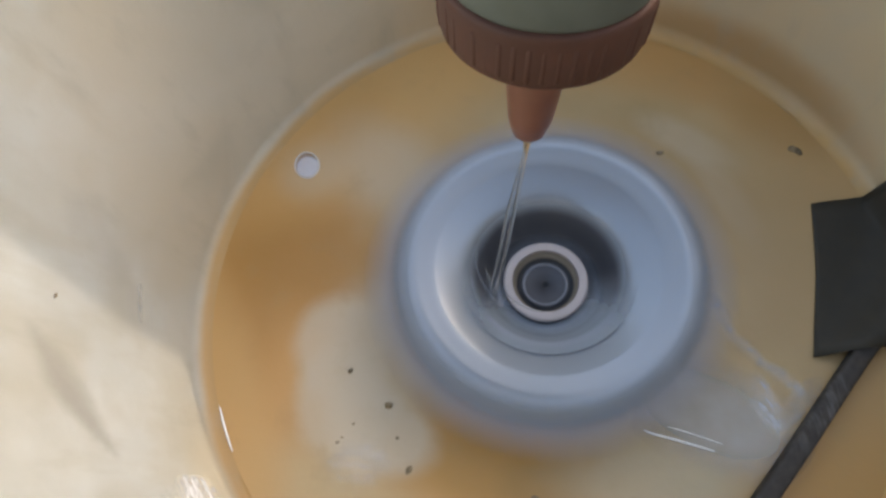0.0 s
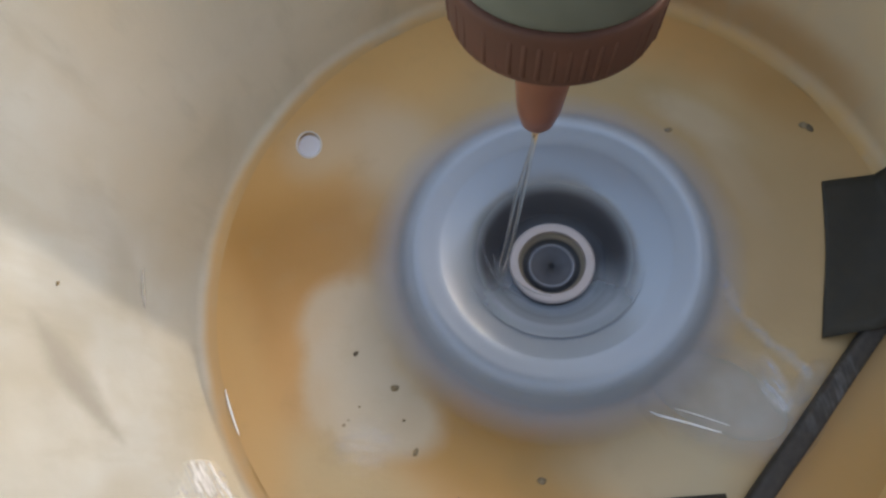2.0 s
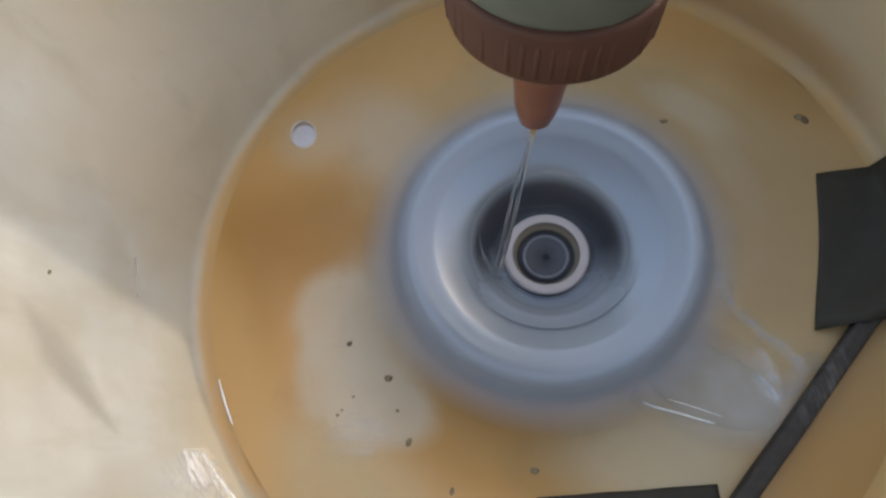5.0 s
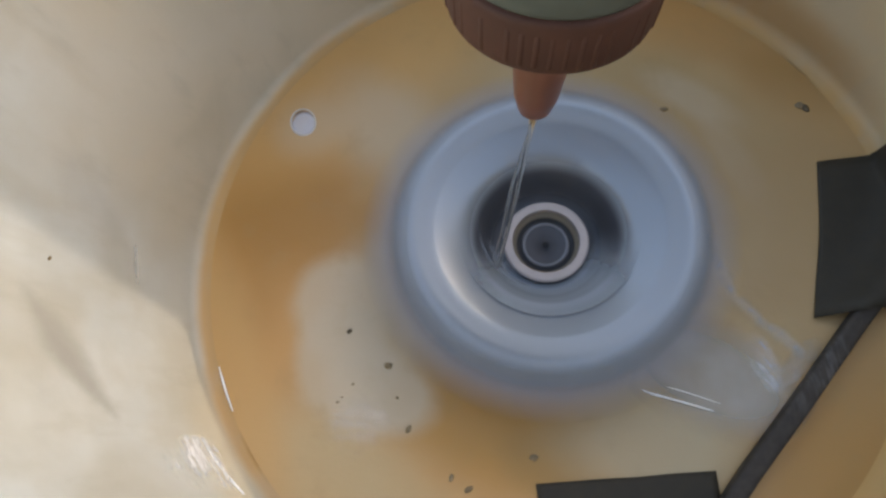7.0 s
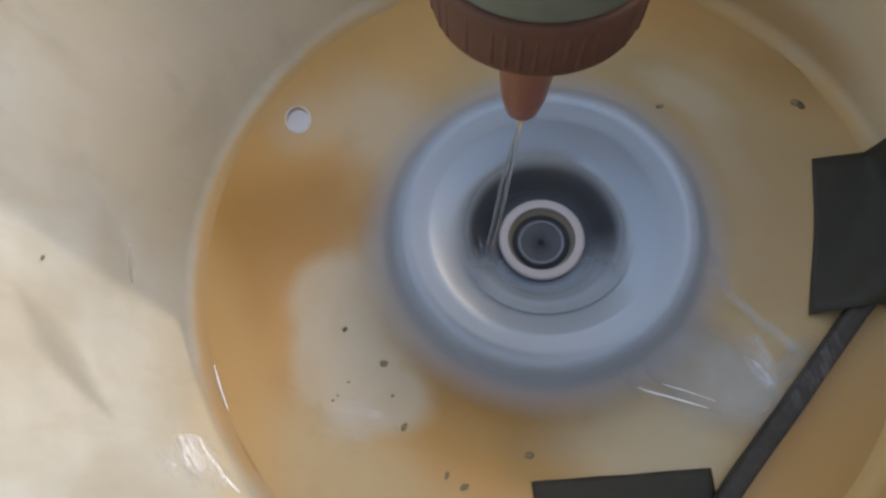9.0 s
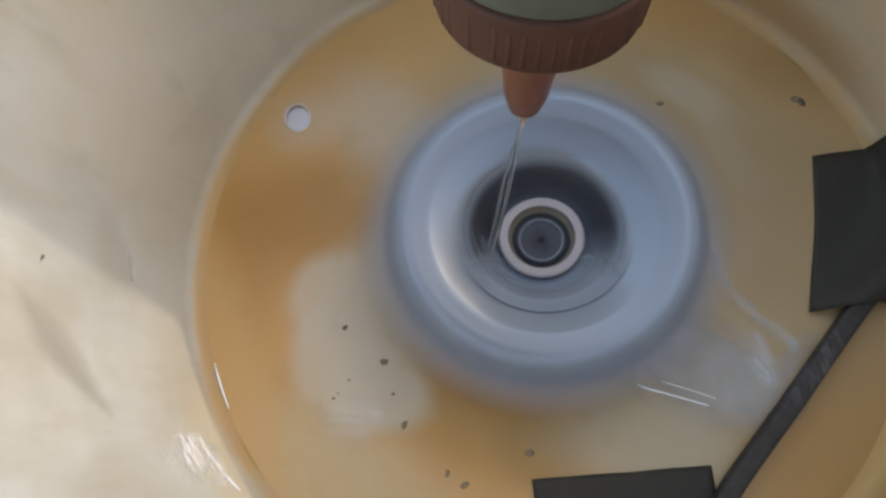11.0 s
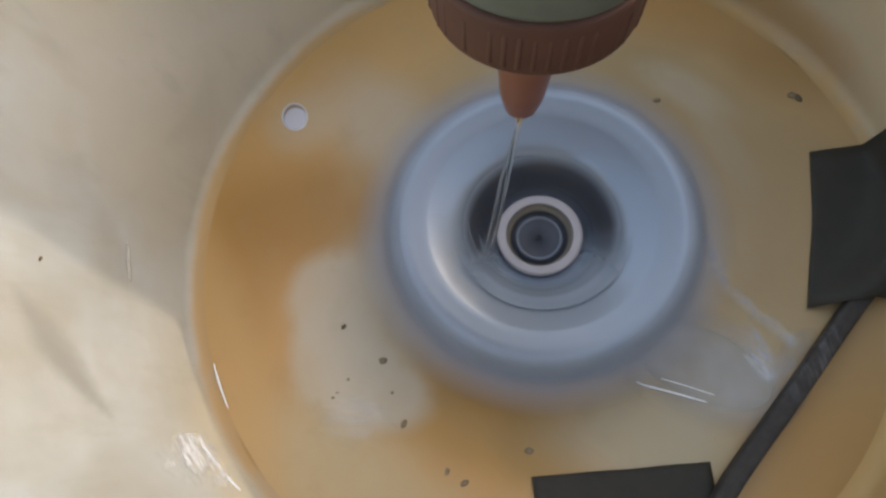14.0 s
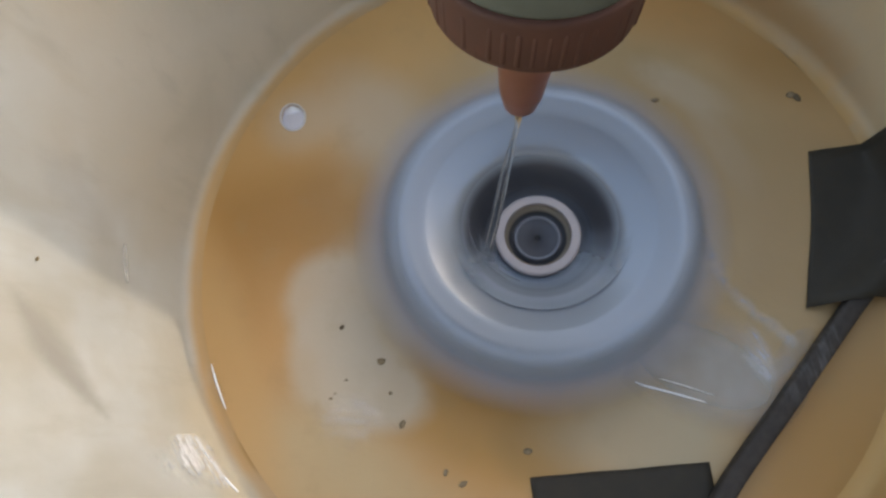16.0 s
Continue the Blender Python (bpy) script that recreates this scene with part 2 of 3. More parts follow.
M_BODY = plain("grey_green_bottle", (0.078, 0.078, 0.058), (0.096, 0.097, 0.073), 0.55, 90, spec=0.3)
M_SPECK = plain("brown_crumb", (0.115, 0.082, 0.050), (0.17, 0.125, 0.076), 0.8, 600, bump=0.0004, spec=0.1)
M_SPECK_PALE = plain("tan_crumb", (0.23, 0.165, 0.095), (0.30, 0.215, 0.125), 0.8, 600, bump=0.0004, spec=0.1)
M_GROUND = plain("pale_concrete", (0.42, 0.42, 0.42), (0.52, 0.52, 0.51), 0.8, 12, bump=0.002)
M_DARKWALL = plain("sky_block_dark", (0.05, 0.045, 0.04), (0.085, 0.075, 0.065), 0.8, 9, bump=0.002)
M_SHADE_WALL = plain("shade_wall_grey", (0.36, 0.34, 0.31), (0.46, 0.44, 0.40), 0.85, 6, bump=0.003)


def clear(name, tint, rough, ior=1.47):
    m = Mat(name, rough)
    n = m.noise(260, 3)
    m.set(Base_Color=(*tint, 1), Transmission_Weight=1.0, IOR=ior)
    m.bump(n, 0.0004, 0.25)
    return m.m


M_SWIRL = Mat("pale_swirl", 0.10).set(Base_Color=(0.36, 0.39, 0.42, 1), Alpha=0.14).m
M_LIQUID = clear("clear_resin", (0.97, 0.93, 0.84), 0.04)


def film_material(name, lo, hi, spot=None, cloud=90):
    """Thin cured resin: cloudy, glossy, see-through, thinning out towards its edge."""
    m = Mat(name, 0.34).set(Specular_IOR_Level=0.3)
    n = m.noise(cloud, 3)
    fine = m.noise(500, 4)
    m.set(Base_Color=m.mix(n, (0.43, 0.40, 0.355), (0.54, 0.52, 0.485)))
    alpha = m.step(n, 0.3, 0.75, lo, hi)
    if spot:
        alpha = m.math("MULTIPLY", alpha, m.blob(*spot, 1.1, n, 0.10))
    m.set(Alpha=alpha)
    m.bump(m.math("ADD", n, m.math("MULTIPLY", fine, 0.15)), 0.0005, 0.25)
    return m.m




def streak_material(name, legs, width, cover):
    """A dried whitish run of resin along straight legs, feathered at its sides."""
    m = Mat(name, 0.3)
    n, fine = m.noise(140, 4), m.noise(420, 4)
    total = None
    for a, b in legs:
        a, b = Vector(a), Vector(b)
        way, half = (b - a).normalized(), (b - a).length / 2
        v = m.vmath("MULTIPLY", m.vmath("SUBTRACT", m.where(), tuple((a + b) / 2)), (1, 1, 0))
        over = m.math("MAXIMUM", m.math("SUBTRACT", m.math("ABSOLUTE", m.vmath("DOT_PRODUCT", v, tuple(way))), half), 0.0)
        side = m.vmath("DOT_PRODUCT", v, (-way.y, way.x, 0))
        d = m.math("SQRT", m.math("ADD", m.math("MULTIPLY", over, over), m.math("MULTIPLY", side, side)))
        total = d if total is None else m.math("MINIMUM", total, d)
    d = m.math("ADD", m.math("DIVIDE", total, width), m.math("MULTIPLY", m.math("SUBTRACT", n, 0.5), 1.6))
    m.set(Base_Color=(0.60, 0.58, 0.55, 1), Alpha=m.math("MULTIPLY", m.step(d, 1.0, 0.1), m.step(fine, 0.3, 0.7, cover * 0.45, cover)))
    return m.bump(n, 0.0004, 0.3).m


M_STREAK = streak_material("whitish_resin_run", (((0.0475, 0.0000, 0), (0.0528, -0.0205, 0)), ((0.0528, -0.0205, 0), (0.0600, -0.0300, 0)), ((0.0600, -0.0300, 0), (0.0668, -0.0372, 0))), 0.0027, 0.42)
M_PUDDLE = film_material("cured_resin_film", 0.50, 0.66, (0.0400, -0.0410, 0.0245, 0.0125, -32), 45)
M_HAZE = film_material("cured_resin_haze", 0.10, 0.40, (0.0680, -0.0420, 0.009, 0.005, 50))
# near-white base paints the glints along resin edges; also a white drop
M_BEAD = Mat("glint_white_resin", 0.06).set(Base_Color=(0.95, 0.94, 0.92, 1), Coat_Weight=1.0).m


def coat_material():
    m = Mat("wet_coating", 0.12)
    r = m.vmath("LENGTH", m.vmath("MULTIPLY", m.where(), (1, 1, 0)))
    c = m.n.new("ShaderNodeCombineXYZ")
    m.l.new(r, c.inputs[0])
    n = m.noise(260, 2, vec=c.outputs[0])
    drift = m.noise(160, 3)
    m.set(Base_Color=m.mix(m.step(n, 0.35, 0.65), (0.29, 0.32, 0.35), (0.335, 0.365, 0.40)))
    cover = m.blob(-0.0010, -0.0180, 0.0230, 0.0175, -6, 0.8, drift, 0.12)
    m.set(Alpha=m.math("MULTIPLY", cover, m.step(n, 0.2, 0.8, 0.66, 0.8)))
    return m.m


M_COAT = coat_material()


def smear_material(name, spot, size, turn, freq, cover=0.85):
    """Wrinkled dried resin, whitish streaks with a sharp gloss."""
    m = Mat(name, 0.16)
    along = m.vmath("MULTIPLY", m.stretch(1, 1, 1, radians(turn)), (freq * 0.5, freq * 3.0, freq * 3.0))
    n = m.noise(1.0, 5, distort=0.4, vec=along)
    edge = m.noise(110, 4)
    v = m.vmath("DIVIDE", m.vmath("SUBTRACT", m.where(), spot), size)
    near = m.math("ADD", m.vmath("LENGTH", v), m.math("MULTIPLY", m.math("SUBTRACT", edge, 0.5), 1.8))
    streaks = m.math("MULTIPLY", m.step(near, 1.05, 0.25), m.step(n, 0.36, 0.64, 0.15, 1.0))
    m.set(Base_Color=(0.88, 0.89, 0.90, 1), Coat_Weight=0.5, Alpha=m.math("MULTIPLY", streaks, cover))
    m.bump(n, 0.0008, 0.5)
    return m.m


# whitish streaks of this one paint sun and sky glint on the wall
M_SMEAR = smear_material("glint_streaked_resin", (-0.0995, -0.0545, 0.0165), (0.013, 0.0095, 0.0125), 53, 190, 0.95)
M_SMEAR2 = smear_material("fibrous_resin", (0.0565, -0.0400, 0.0), (0.0050, 0.0105, 0.02), 64, 330, 0.38)
M_DRIP = Mat("faint_drip", 0.85).set(Base_Color=(0.66, 0.62, 0.54, 1), Alpha=0.22, Specular_IOR_Level=0.1).m
M_WHITE = plain("flash_white", (0.90, 0.89, 0.86), (0.94, 0.93, 0.91), 0.25, 300)
M_BURR = Mat("pale_burr", 0.2).set(Base_Color=(0.62, 0.58, 0.52, 1)).m
M_SMEAR3 = smear_material("faint_smear", (-0.0590, -0.0460, 0.0), (0.0120, 0.0085, 0.02), 10, 130, 0.15)
M_STEEL = plain("sky_mirror_steel", (0.76, 0.76, 0.84), (0.82, 0.82, 0.89), 0.2, 60, metal=0.9)


# ---- building helpers ----
def part(name, bm, material, parent=None, label="", smooth=True):
    me = bpy.data.meshes.new(name)
    bm.normal_update()
    bm.to_mesh(me)
    bm.free()
    for p in me.polygons:
        p.use_smooth = smooth
    me.materials.append(material)
    ob = new(name, me)
    if parent:
        ob.parent = parent
    if label:
        ob["label"] = label
    return ob


def lathe(profile, n=96, wobble=None, closed=False):
    """Turn (r, z) round the z axis."""
    bm = bmesh.new()
    rings = []
    for r, z in profile:
        if r < 1e-6:
            rings.append([bm.verts.new((0, 0, z))])
            continue
        ring = []
        for i in range(n):
            a = 2 * math.pi * i / n
            k = wobble(a, r, z) if wobble else 1.0
            ring.append(bm.verts.new((r * k * math.cos(a), r * k * math.sin(a), z)))
        rings.append(ring)
    pairs = list(zip(rings, rings[1:])) + ([(rings[-1], rings[0])] if closed else [])
    for a, b in pairs:
        for i in range(n):
            j = (i + 1) % n
            if len(a) == 1 and len(b) == 1:
                continue
            if len(a) == 1:
                bm.faces.new((a[0], b[i], b[j]))
            elif len(b) == 1:
                bm.faces.new((a[i], b[0], a[j]))
            else:
                bm.faces.new((a[i], b[i], b[j], a[j]))
    bmesh.ops.recalc_face_normals(bm, faces=bm.faces)
    return bm


def rounded(points, radius, steps=5):
    """A profile with its inner corners rounded."""
    out = [points[0]]
    for a, b, c in zip(points, points[1:], points[2:]):
        a, b, c = Vector(a), Vector(b), Vector(c)
        d1, d2 = (a - b), (c - b)
        k = min(radius, d1.length * 0.45, d2.length * 0.45)
        p, q = b + d1.normalized() * k, b + d2.normalized() * k
        for i in range(steps + 1):
            t = i / steps
            out.append(tuple(p * (1 - t) ** 2 + b * 2 * t * (1 - t) + q * t ** 2))
    return out + [points[-1]]


def tube(points, radii, n=12, caps=True):
    """A round rod along points."""
    bm = bmesh.new()
    pts = [Vector(p) for p in points]
    rings, up = [], Vector((0.3, 0.2, 1)).normalized()
    for i, p in enumerate(pts):
        d = (pts[min(i + 1, len(pts) - 1)] - pts[max(i - 1, 0)]).normalized()
        s = d.cross(up if abs(d.dot(up)) < 0.95 else Vector((1, 0, 0))).normalized()
        u = s.cross(d)
        r = radii[i] if hasattr(radii, "__len__") else radii
        rings.append([bm.verts.new(p + (s * math.cos(2 * math.pi * k / n) + u * math.sin(2 * math.pi * k / n)) * r) for k in range(n)])
    for a, b in zip(rings, rings[1:]):
        for i in range(n):
            bm.faces.new((a[i], a[(i + 1) % n], b[(i + 1) % n], b[i]))
    if caps:
        bm.faces.new(rings[0][::-1])
        bm.faces.new(rings[-1])
    bmesh.ops.recalc_face_normals(bm, faces=bm.faces)
    return bm


def smooth_line(pts, steps=8):
    """Catmull-Rom through pts."""
    p = [Vector(q) for q in pts]
    p = [p[0] * 2 - p[1]] + p + [p[-1] * 2 - p[-2]]
    out = []
    for i in range(1, len(p) - 2):
        for k in range(steps):
            t = k / steps
            a, b, c, d = p[i - 1:i + 3]
            out.append(0.5 * ((2 * b) + (c - a) * t + (2 * a - 5 * b + 4 * c - d) * t * t + (3 * b - a - 3 * c + d) * t ** 3))
    return out + [p[-2]]


# ---- the tub ----
R_FLOOR, FLARE, RIM_Z = 0.109, 0.24, 0.100
HOLE = (-0.0745, 0.0550, 0.0040, 0.0050)


def build_ground():
    bm = bmesh.new()
    bmesh.ops.create_grid(bm, x_segments=8, y_segments=8, size=60)
    for v in bm.verts:
        v.co.z = -0.060
    ob = part("ground", bm, M_GROUND)
    tagged(ob, "pale concrete yard under the tub", "ground", kind="structure")


def oval(a, grow=0.0):
    """The outline of the drilled hole, a little longer than wide."""
    x, y, t = (HOLE[2] + grow) * math.cos(a), (HOLE[3] + grow) * math.sin(a), radians(14)
    return x * math.cos(t) - y * math.sin(t), x * math.sin(t) + y * math.cos(t)


def build_tub():
    tub = new("tub")
    tagged(tub, "yellowed plastic tub stained with amber resin inside", "tub")
    # wall with a rounded foot, a rolled rim and a skirt that carries the tub
    t = 0.003
    foot = 0.0045
    prof = [(R_FLOOR - foot, 0.0001)]
    for i in range(9):
        a = i / 8
        p0, p1, p2 = Vector((R_FLOOR - foot, 0.0001)), Vector((R_FLOOR + 0.0005, 0.0001)), Vector((R_FLOOR + FLARE * foot, foot))
        prof.append(tuple(p0 * (1 - a) ** 2 + p1 * 2 * a * (1 - a) + p2 * a * a))
    for i in range(1, 13):
        z = foot + (RIM_Z - foot) * i / 12
        prof.append((R_FLOOR + FLARE * z, z))
    rt = R_FLOOR + FLARE * RIM_Z
    prof += [(rt + 0.002, RIM_Z + 0.003), (rt + 0.006, RIM_Z + 0.004), (rt + 0.010, RIM_Z + 0.002), (rt + 0.011, RIM_Z - 0.006),
             (rt + 0.0085, RIM_Z - 0.006), (rt + 0.0055, RIM_Z - 0.003)]
    for i in range(1, 5):
        z = RIM_Z - 0.006 - (RIM_Z - 0.012) * i / 4
        prof.append((R_FLOOR + FLARE * z + t, z))
    prof += [(R_FLOOR + t, -0.004), (R_FLOOR - foot, -0.0040)]

    def wob(a, r, z):
        return 1 + 0.004 * math.sin(2 * a + 0.7) * z / RIM_Z
    bm = lathe(prof, 160, wob)
    # unseen rim shaped this way to keep sun off the floor
    for v in bm.verts:  # the rim stands higher on one side
        up = max(0.0, v.co.z - 0.03) / (RIM_Z - 0.03)
        side = max(0.0, math.cos(math.atan2(v.co.y, v.co.x) + radians(5)))
        grow = 0.057 * side * up
        v.co.z += grow
        out = 1 + FLARE * grow / math.hypot(v.co.x, v.co.y)
        v.co.x, v.co.y = v.co.x * out, v.co.y * out
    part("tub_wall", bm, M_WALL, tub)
    # floor with the drilled hole
    cu = bpy.data.curves.new("floor_outline", "CURVE")
    cu.dimensions, cu.fill_mode, cu.extrude, cu.bevel_depth = "2D", "BOTH", 0.0004, 0.0
    for cx, cy, r, n in ((0, 0, R_FLOOR - foot + 0.0001, 128), (HOLE[0], HOLE[1], 1.0, 40)):
        sp = cu.splines.new("POLY")
        sp.points.add(n - 1)
        sp.use_cyclic_u = True
        for i in range(n):
            a = 2 * math.pi * i / n
            dx, dy = (r * math.cos(a), r * math.sin(a)) if r < 0.5 else oval(a)
            sp.points[i].co = (cx + dx, cy + dy, 0, 1)
    tmp = bpy.data.objects.new("floor_outline", cu)
    me = bpy.data.meshes.new_from_object(tmp)
    bpy.data.objects.remove(tmp)
    me.name = "tub_floor"
    me.transform(Matrix.Translation((0, 0, -0.0004)))
    me.materials.clear()
    me.materials.append(M_FLOOR)
    base = new("tub_floor", me)
    base.parent = tub
    # steel plate added to mirror pale sky light through the hole
    bm = bmesh.new()
    bmesh.ops.create_cube(bm, size=1.0, matrix=Matrix.Translation((HOLE[0] + 0.004, HOLE[1] - 0.003, -0.0020)) @ Matrix.Diagonal((0.036, 0.036, 0.002, 1)))
    bmesh.ops.bevel(bm, geom=bm.edges[:], offset=0.0004, segments=2, affect="EDGES")
    part("plate", bm, M_STEEL, tub, "steel plate added under the drilled hole to mirror the sky", smooth=False)
    line = [Vector((HOLE[0] + oval(a, 0.0002)[0], HOLE[1] + oval(a, 0.0002)[1], 0.0001)) for a in [2 * math.pi * k / 48 for k in range(49)]]
    burr = tube(line, 0.00028, 8, False)
    part("hole_rim", burr, M_BURR, base, "pale rim of the drilled hole")
    # skirt under the floor, open in two arches
    for k, (a0, a1) in enumerate(((20, 100), (200, 280))):
        bm = bmesh.new()
        n = 20
        cols = []
        for i in range(n + 1):
            a = radians(a0 + (a1 - a0) * i / n)
            cols.append([bm.verts.new((r * math.cos(a), r * math.sin(a), z)) for r, z in ((0.088, -0.0037), (0.088, -0.060), (0.092, -0.060), (0.092, -0.0037))])
        for a, b in zip(cols, cols[1:]):
            for i in range(4):
                bm.faces.new((a[i], a[(i + 1) % 4], b[(i + 1) % 4], b[i]))
        bm.faces.new(cols[0])
        bm.faces.new(cols[-1][::-1])
        bmesh.ops.recalc_face_normals(bm, faces=bm.faces)
        part("skirt", bm, M_WALL, tub)
    return tub


def build_shade():
    """An unseen added wall whose raking end keeps the sun off most of the tub."""
    u = Vector((-math.sin(radians(SUN_AZ)), math.cos(radians(SUN_AZ)), 0))
    d = Vector((math.cos(radians(SUN_AZ)), math.sin(radians(SUN_AZ)), 0))
    far = 0.7
    base = Vector((-0.1104, -0.0125, 0.0087))
    k = (far - base.dot(d)) / sun_way.dot(d)
    p = base + sun_way * k
    edge = Vector((0.0146, -0.0133, -0.0579)).cross(sun_way)
    lean = -edge.z / edge.dot(u)
    bm = bmesh.new()
    vs = []
    for off in (0.0, 0.12):
        for along, z in ((0, -0.06), (1.6, -0.06), (1.6, 0.9), (0, 0.9)):
            q = p + d * off
            x = q + u * ((lean * (z - p.z)) if along == 0 else along)
            vs.append(bm.verts.new((x.x, x.y, z)))
    for f in ((0, 1, 2, 3), (7, 6, 5, 4), (0, 4, 5, 1), (1, 5, 6, 2), (2, 6, 7, 3), (3, 7, 4, 0)):
        bm.faces.new([vs[i] for i in f])
    bmesh.ops.recalc_face_normals(bm, faces=bm.faces)
    tagged(part("shade_wall", bm, M_SHADE_WALL, smooth=False), "unseen wall added to shade the tub", "wall", kind="structure")


def build_sky_block():
    """An unseen dark wall added on the near side to block sky light."""
    bm = bmesh.new()
    bmesh.ops.create_cube(bm, size=1.0, matrix=Matrix.Translation((0, -0.52, 0.44)) @ Matrix.Diagonal((0.85, 0.12, 1.00, 1)))
    bmesh.ops.bevel(bm, geom=bm.edges[:], offset=0.006, segments=2, affect="EDGES")
    tagged(part("sky_block_wall", bm, M_DARKWALL, smooth=False), "unseen dark wall added to block the near sky", "wall", kind="structure")


build_sky_block()
build_ground()
build_tub()
build_shade()


# ---- the spinner and its motor ----
def build_spinner():
    sp = new("spinner")
    tagged(sp, "grey spinning dish with a pale hub ring", "spinner")

    def lobed(a, r, z):
        return 1 + 0.040 * max(0.0, (r - 0.0365) / 0.0045) * math.sin(9 * a)
    prof = [(p.x, p.y) for p in smooth_line([(0.0218, 0.0160, 0), (0.0236, 0.0177, 0), (0.0276, 0.0198, 0), (0.0312, 0.0215, 0), (0.0326, 0.0220, 0), (0.0352, 0.0226, 0),
                                             (0.0380, 0.0232, 0), (0.0402, 0.0231, 0), (0.0415, 0.0222, 0), (0.0423, 0.0200, 0),
                                             (0.0428, 0.0172, 0), (0.0380, 0.0140, 0), (0.0230, 0.0130, 0)], 5)]
    part("dish", lathe(prof, 144, lobed), M_DISH, sp, "smooth blue-grey turned dish")
    part("well", lathe([(0.0158, 0.0072), (0.0168, 0.0085), (0.0182, 0.0108), (0.0198, 0.0132), (0.0210, 0.0149), (0.0221, 0.0164)], 96), M_WELL, sp, "well of the dish, shade painted dark")
    pool = rounded([(0.0, 0.0050), (0.0120, 0.0052), (0.0138, 0.0056), (0.0150, 0.0064), (0.0160, 0.0076)], 0.002)
    pool = [(r, z) for r, z in pool if r > 0.0115]
    part("resin_pool", lathe(pool, 96), M_POOL, sp, "blue-grey wet resin at the foot of the dish")

    def frayed(a, r, z):
        if r < 0.044:
            return 1.0
        k = abs(((9 * a / math.pi) % 2.0) - 1.0)
        return (0.0432 + 0.0100 * k ** 1.15 + 0.0006 * math.sin(18 * a + 1)) / 0.0486
    part("flange", lathe([(0.0405, 0.0172), (0.0420, 0.0171), (0.0475, 0.0168), (0.0486, 0.0165), (0.0475, 0.0162), (0.0405, 0.0162)], 360, frayed), M_FLANGE, sp, "thin frayed dark grey flange")
    ring = [(0.0097, 0.0030), (0.0097, 0.0083), (0.0099, 0.0087), (0.0121, 0.0087), (0.0126, 0.0082), (0.0126, 0.0077)]
    hub_ring = part("hub_ring", lathe(rounded(ring, 0.0005, 3), 96), M_RING, sp, "pale pinkish hub ring")
    # dark colour here paints the thin shadow under the ring
    part("hub_body", lathe([(0.0124, 0.0079), (0.0124, 0.0013)], 96), M_HUB, sp, "hub side below the ring, shadow painted dark")
    bore = [(0.0096, 0.0080), (0.0094, 0.0068), (0.0088, 0.0064), (0.0085, 0.0052), (0.0080, 0.0046), (0.0070, 0.0044)]
    part("bore", lathe(bore, 96), M_BRASS, hub_ring, "brown stepped bore")
    hub = [(0.0074, 0.0040), (0.0072, 0.0050), (0.0068, 0.0054), (0.0064, 0.0051), (0.0012, 0.0050), (0.0009, 0.0042), (0.0, 0.0042)]
    core = part("hub", lathe(hub, 96), M_HUB, sp, "dark grey recessed hub")
    part("hub_edge", lathe([(0.0060, 0.0052), (0.0062, 0.0057), (0.0066, 0.0058), (0.0069, 0.0055), (0.0070, 0.0050)], 96), M_HUB_EDGE, core, "worn pale edge of the hub")
    part("dimple", lathe([(0.0010, 0.0051), (0.0006, 0.0044), (0.0, 0.0043)], 24), M_BLACKHOLE, core)
    return sp


def build_motor():
    bm = lathe(rounded([(0.0, -0.045), (0.0175, -0.045), (0.0175, 0.0010), (0.0, 0.0010)], 0.001), 64)
    tagged(part("motor", bm, M_MOTOR), "dark round motor under the spinning dish", "motor")


spinner = build_spinner()
build_motor()


# ---- the bottle and its stream ----
TIP = (-0.00640, 0.00330, 0.07160)
AXIS = Vector((-0.0024, -0.0052, -0.0294)).normalized()


